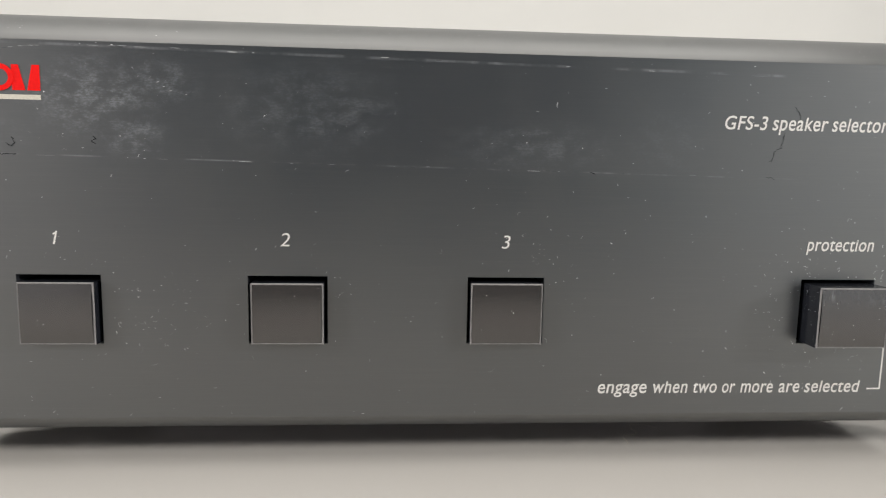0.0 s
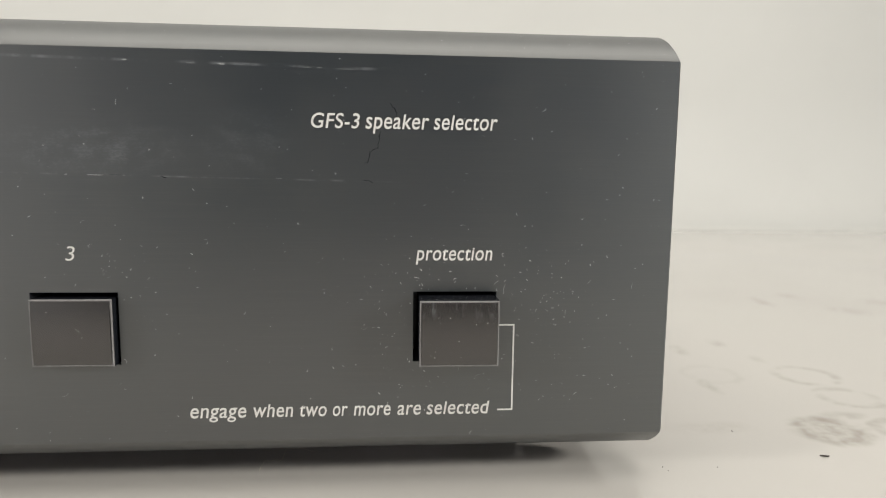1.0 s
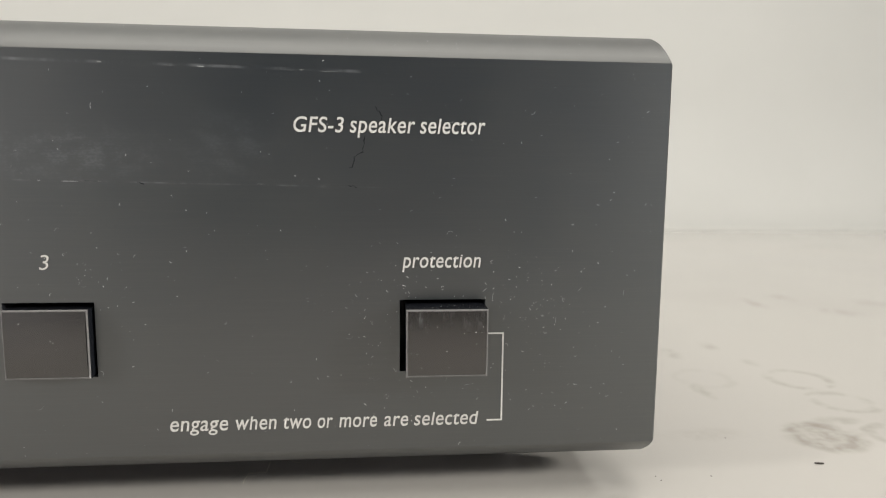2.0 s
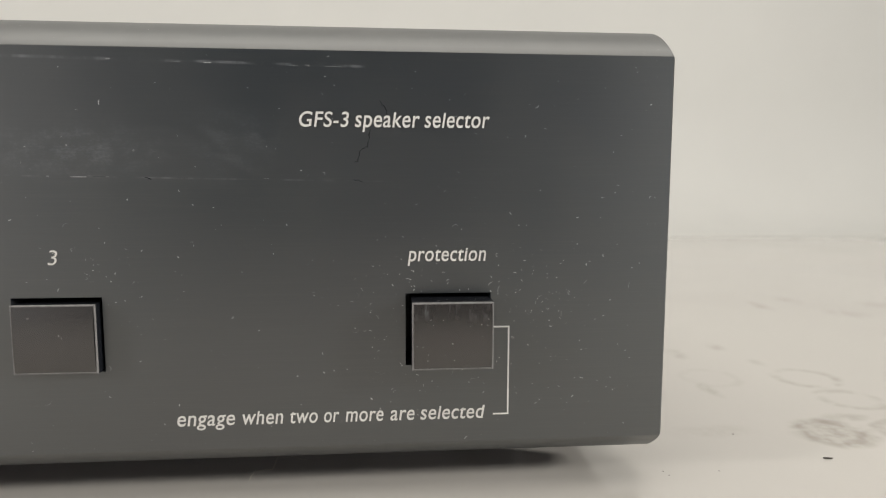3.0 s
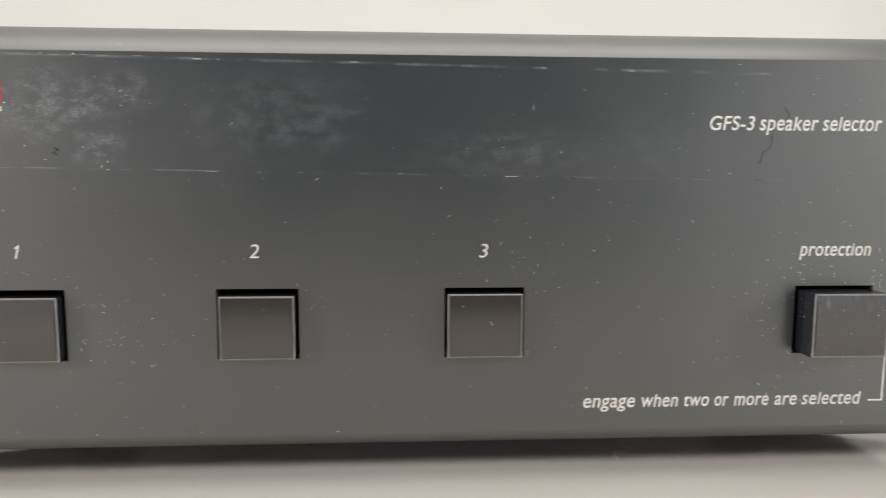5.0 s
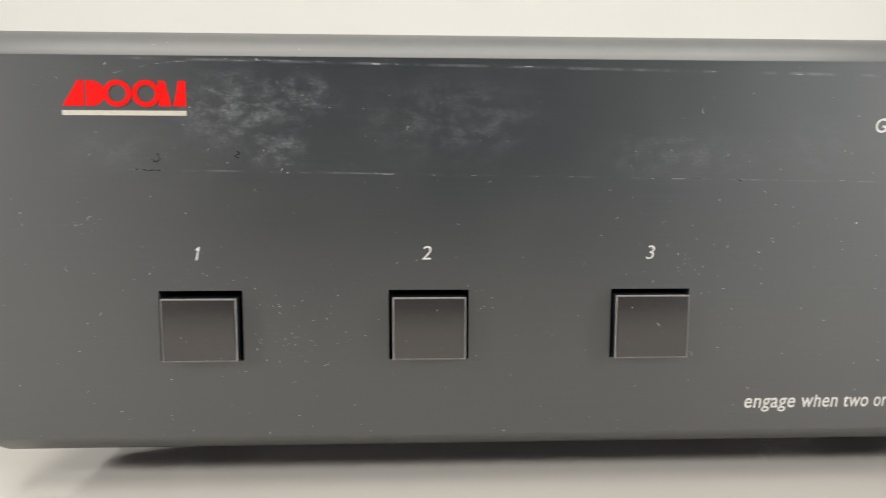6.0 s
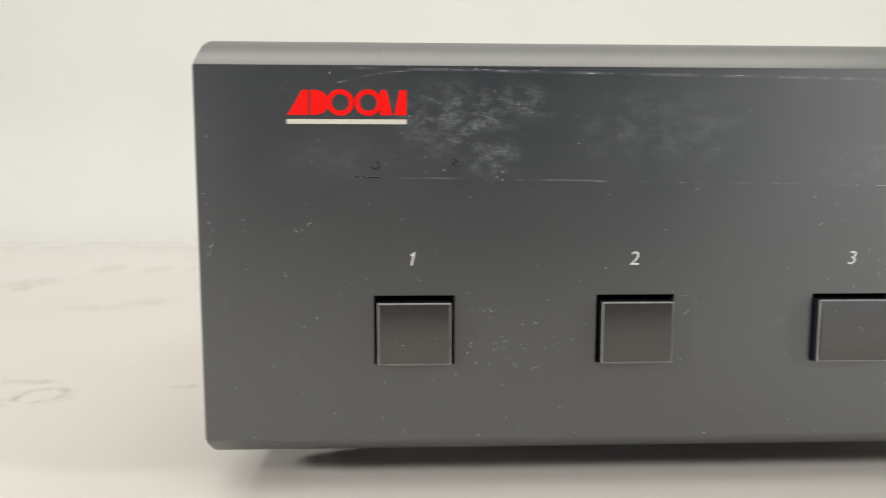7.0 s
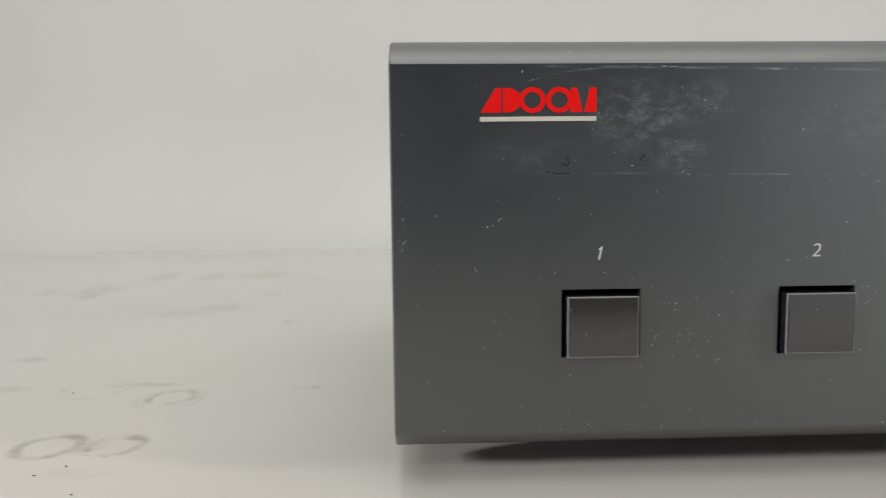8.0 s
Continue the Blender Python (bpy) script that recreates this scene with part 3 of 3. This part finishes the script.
def crumb(x, y, size, long=1.0, turn=0.0):
    bm = bmesh.new()
    bmesh.ops.create_icosphere(bm, subdivisions=1, radius=0.62 * size)
    rng = random.Random(int(abs(x) * 1e5))
    for v in bm.verts:
        v.co *= rng.uniform(0.7, 1.2)
        v.co.z *= 0.5
        v.co.x *= long
    low = min(v.co.z for v in bm.verts)
    ob = part("crumb", bm, CRUMB)
    ob.matrix_world = pose(x, y, -low, 0, 0, turn)
    return tagged(ob, "tiny dark crumb on white table", "crumb", "crumbs on the table")


for cx, cy, size, long, turn in ((0.1472, 0.0095, 0.0006, 2.6, -8), (-0.1735, 0.0135, 0.00045, 1.1, 0), (-0.1775, 0.0095, 0.00035, 1.6, 20), (-0.1540, -0.0035, 0.0003, 1.3, 0), (-0.1140, -0.0035, 0.0003, 1.4, 40),
                                 (-0.1975, 0.0625, 0.0004, 1.0, 0), (0.1350, 0.0230, 0.00028, 1.5, 50), (-0.1660, 0.0010, 0.0003, 1.8, 10), (0.1230, 0.0060, 0.00025, 1.0, 0), (0.1123, 0.0067, 0.00025, 1.0, 0), (0.1127, 0.0050, 0.00022, 1.2, 30)):
    crumb(cx, cy, size, long, turn)


def hair():
    """A curly pale fibre lying on the table under the front edge."""
    bm = bmesh.new()
    turns = [Vector((x, y, 0)) for x, y in ((0.0350, 0.0060), (0.0352, 0.0085), (0.0357, 0.0123), (0.0386, 0.0130), (0.0391, 0.0181), (0.0445, 0.0165), (0.0470, 0.0150))]
    points = []
    for k in range(40):
        i, u = divmod(k / 39 * 3.999, 1.0)
        a, b, c, d = turns[int(i):int(i) + 4]
        p = 0.5 * (2 * b + (c - a) * u + (2 * a - 5 * b + 4 * c - d) * u ** 2 + (3 * b - a - 3 * c + d) * u ** 3)
        points.append(p + Vector((0, 0, 0.0003 + 0.0003 * math.sin(0.5 * k) ** 2)))
    rings = []
    for k, p in enumerate(points):
        along = (points[min(k + 1, 39)] - points[max(k - 1, 0)]).normalized()
        side = along.cross(Vector((0, 0, 1))).normalized()
        up = side.cross(along)
        rings.append([bm.verts.new(p + 0.00006 * (math.cos(a) * side + math.sin(a) * up)) for a in (0, 2.094, 4.189)])
    for a, b in zip(rings, rings[1:]):
        for k in range(3):
            bm.faces.new((a[k], a[(k + 1) % 3], b[(k + 1) % 3], b[k]))
    bm.faces.new(rings[0]), bm.faces.new(rings[-1])
    return tagged(part("hair_fibre", bm, CREAM), "curly pale fibre lying under the black front edge", "fibre")


hair()
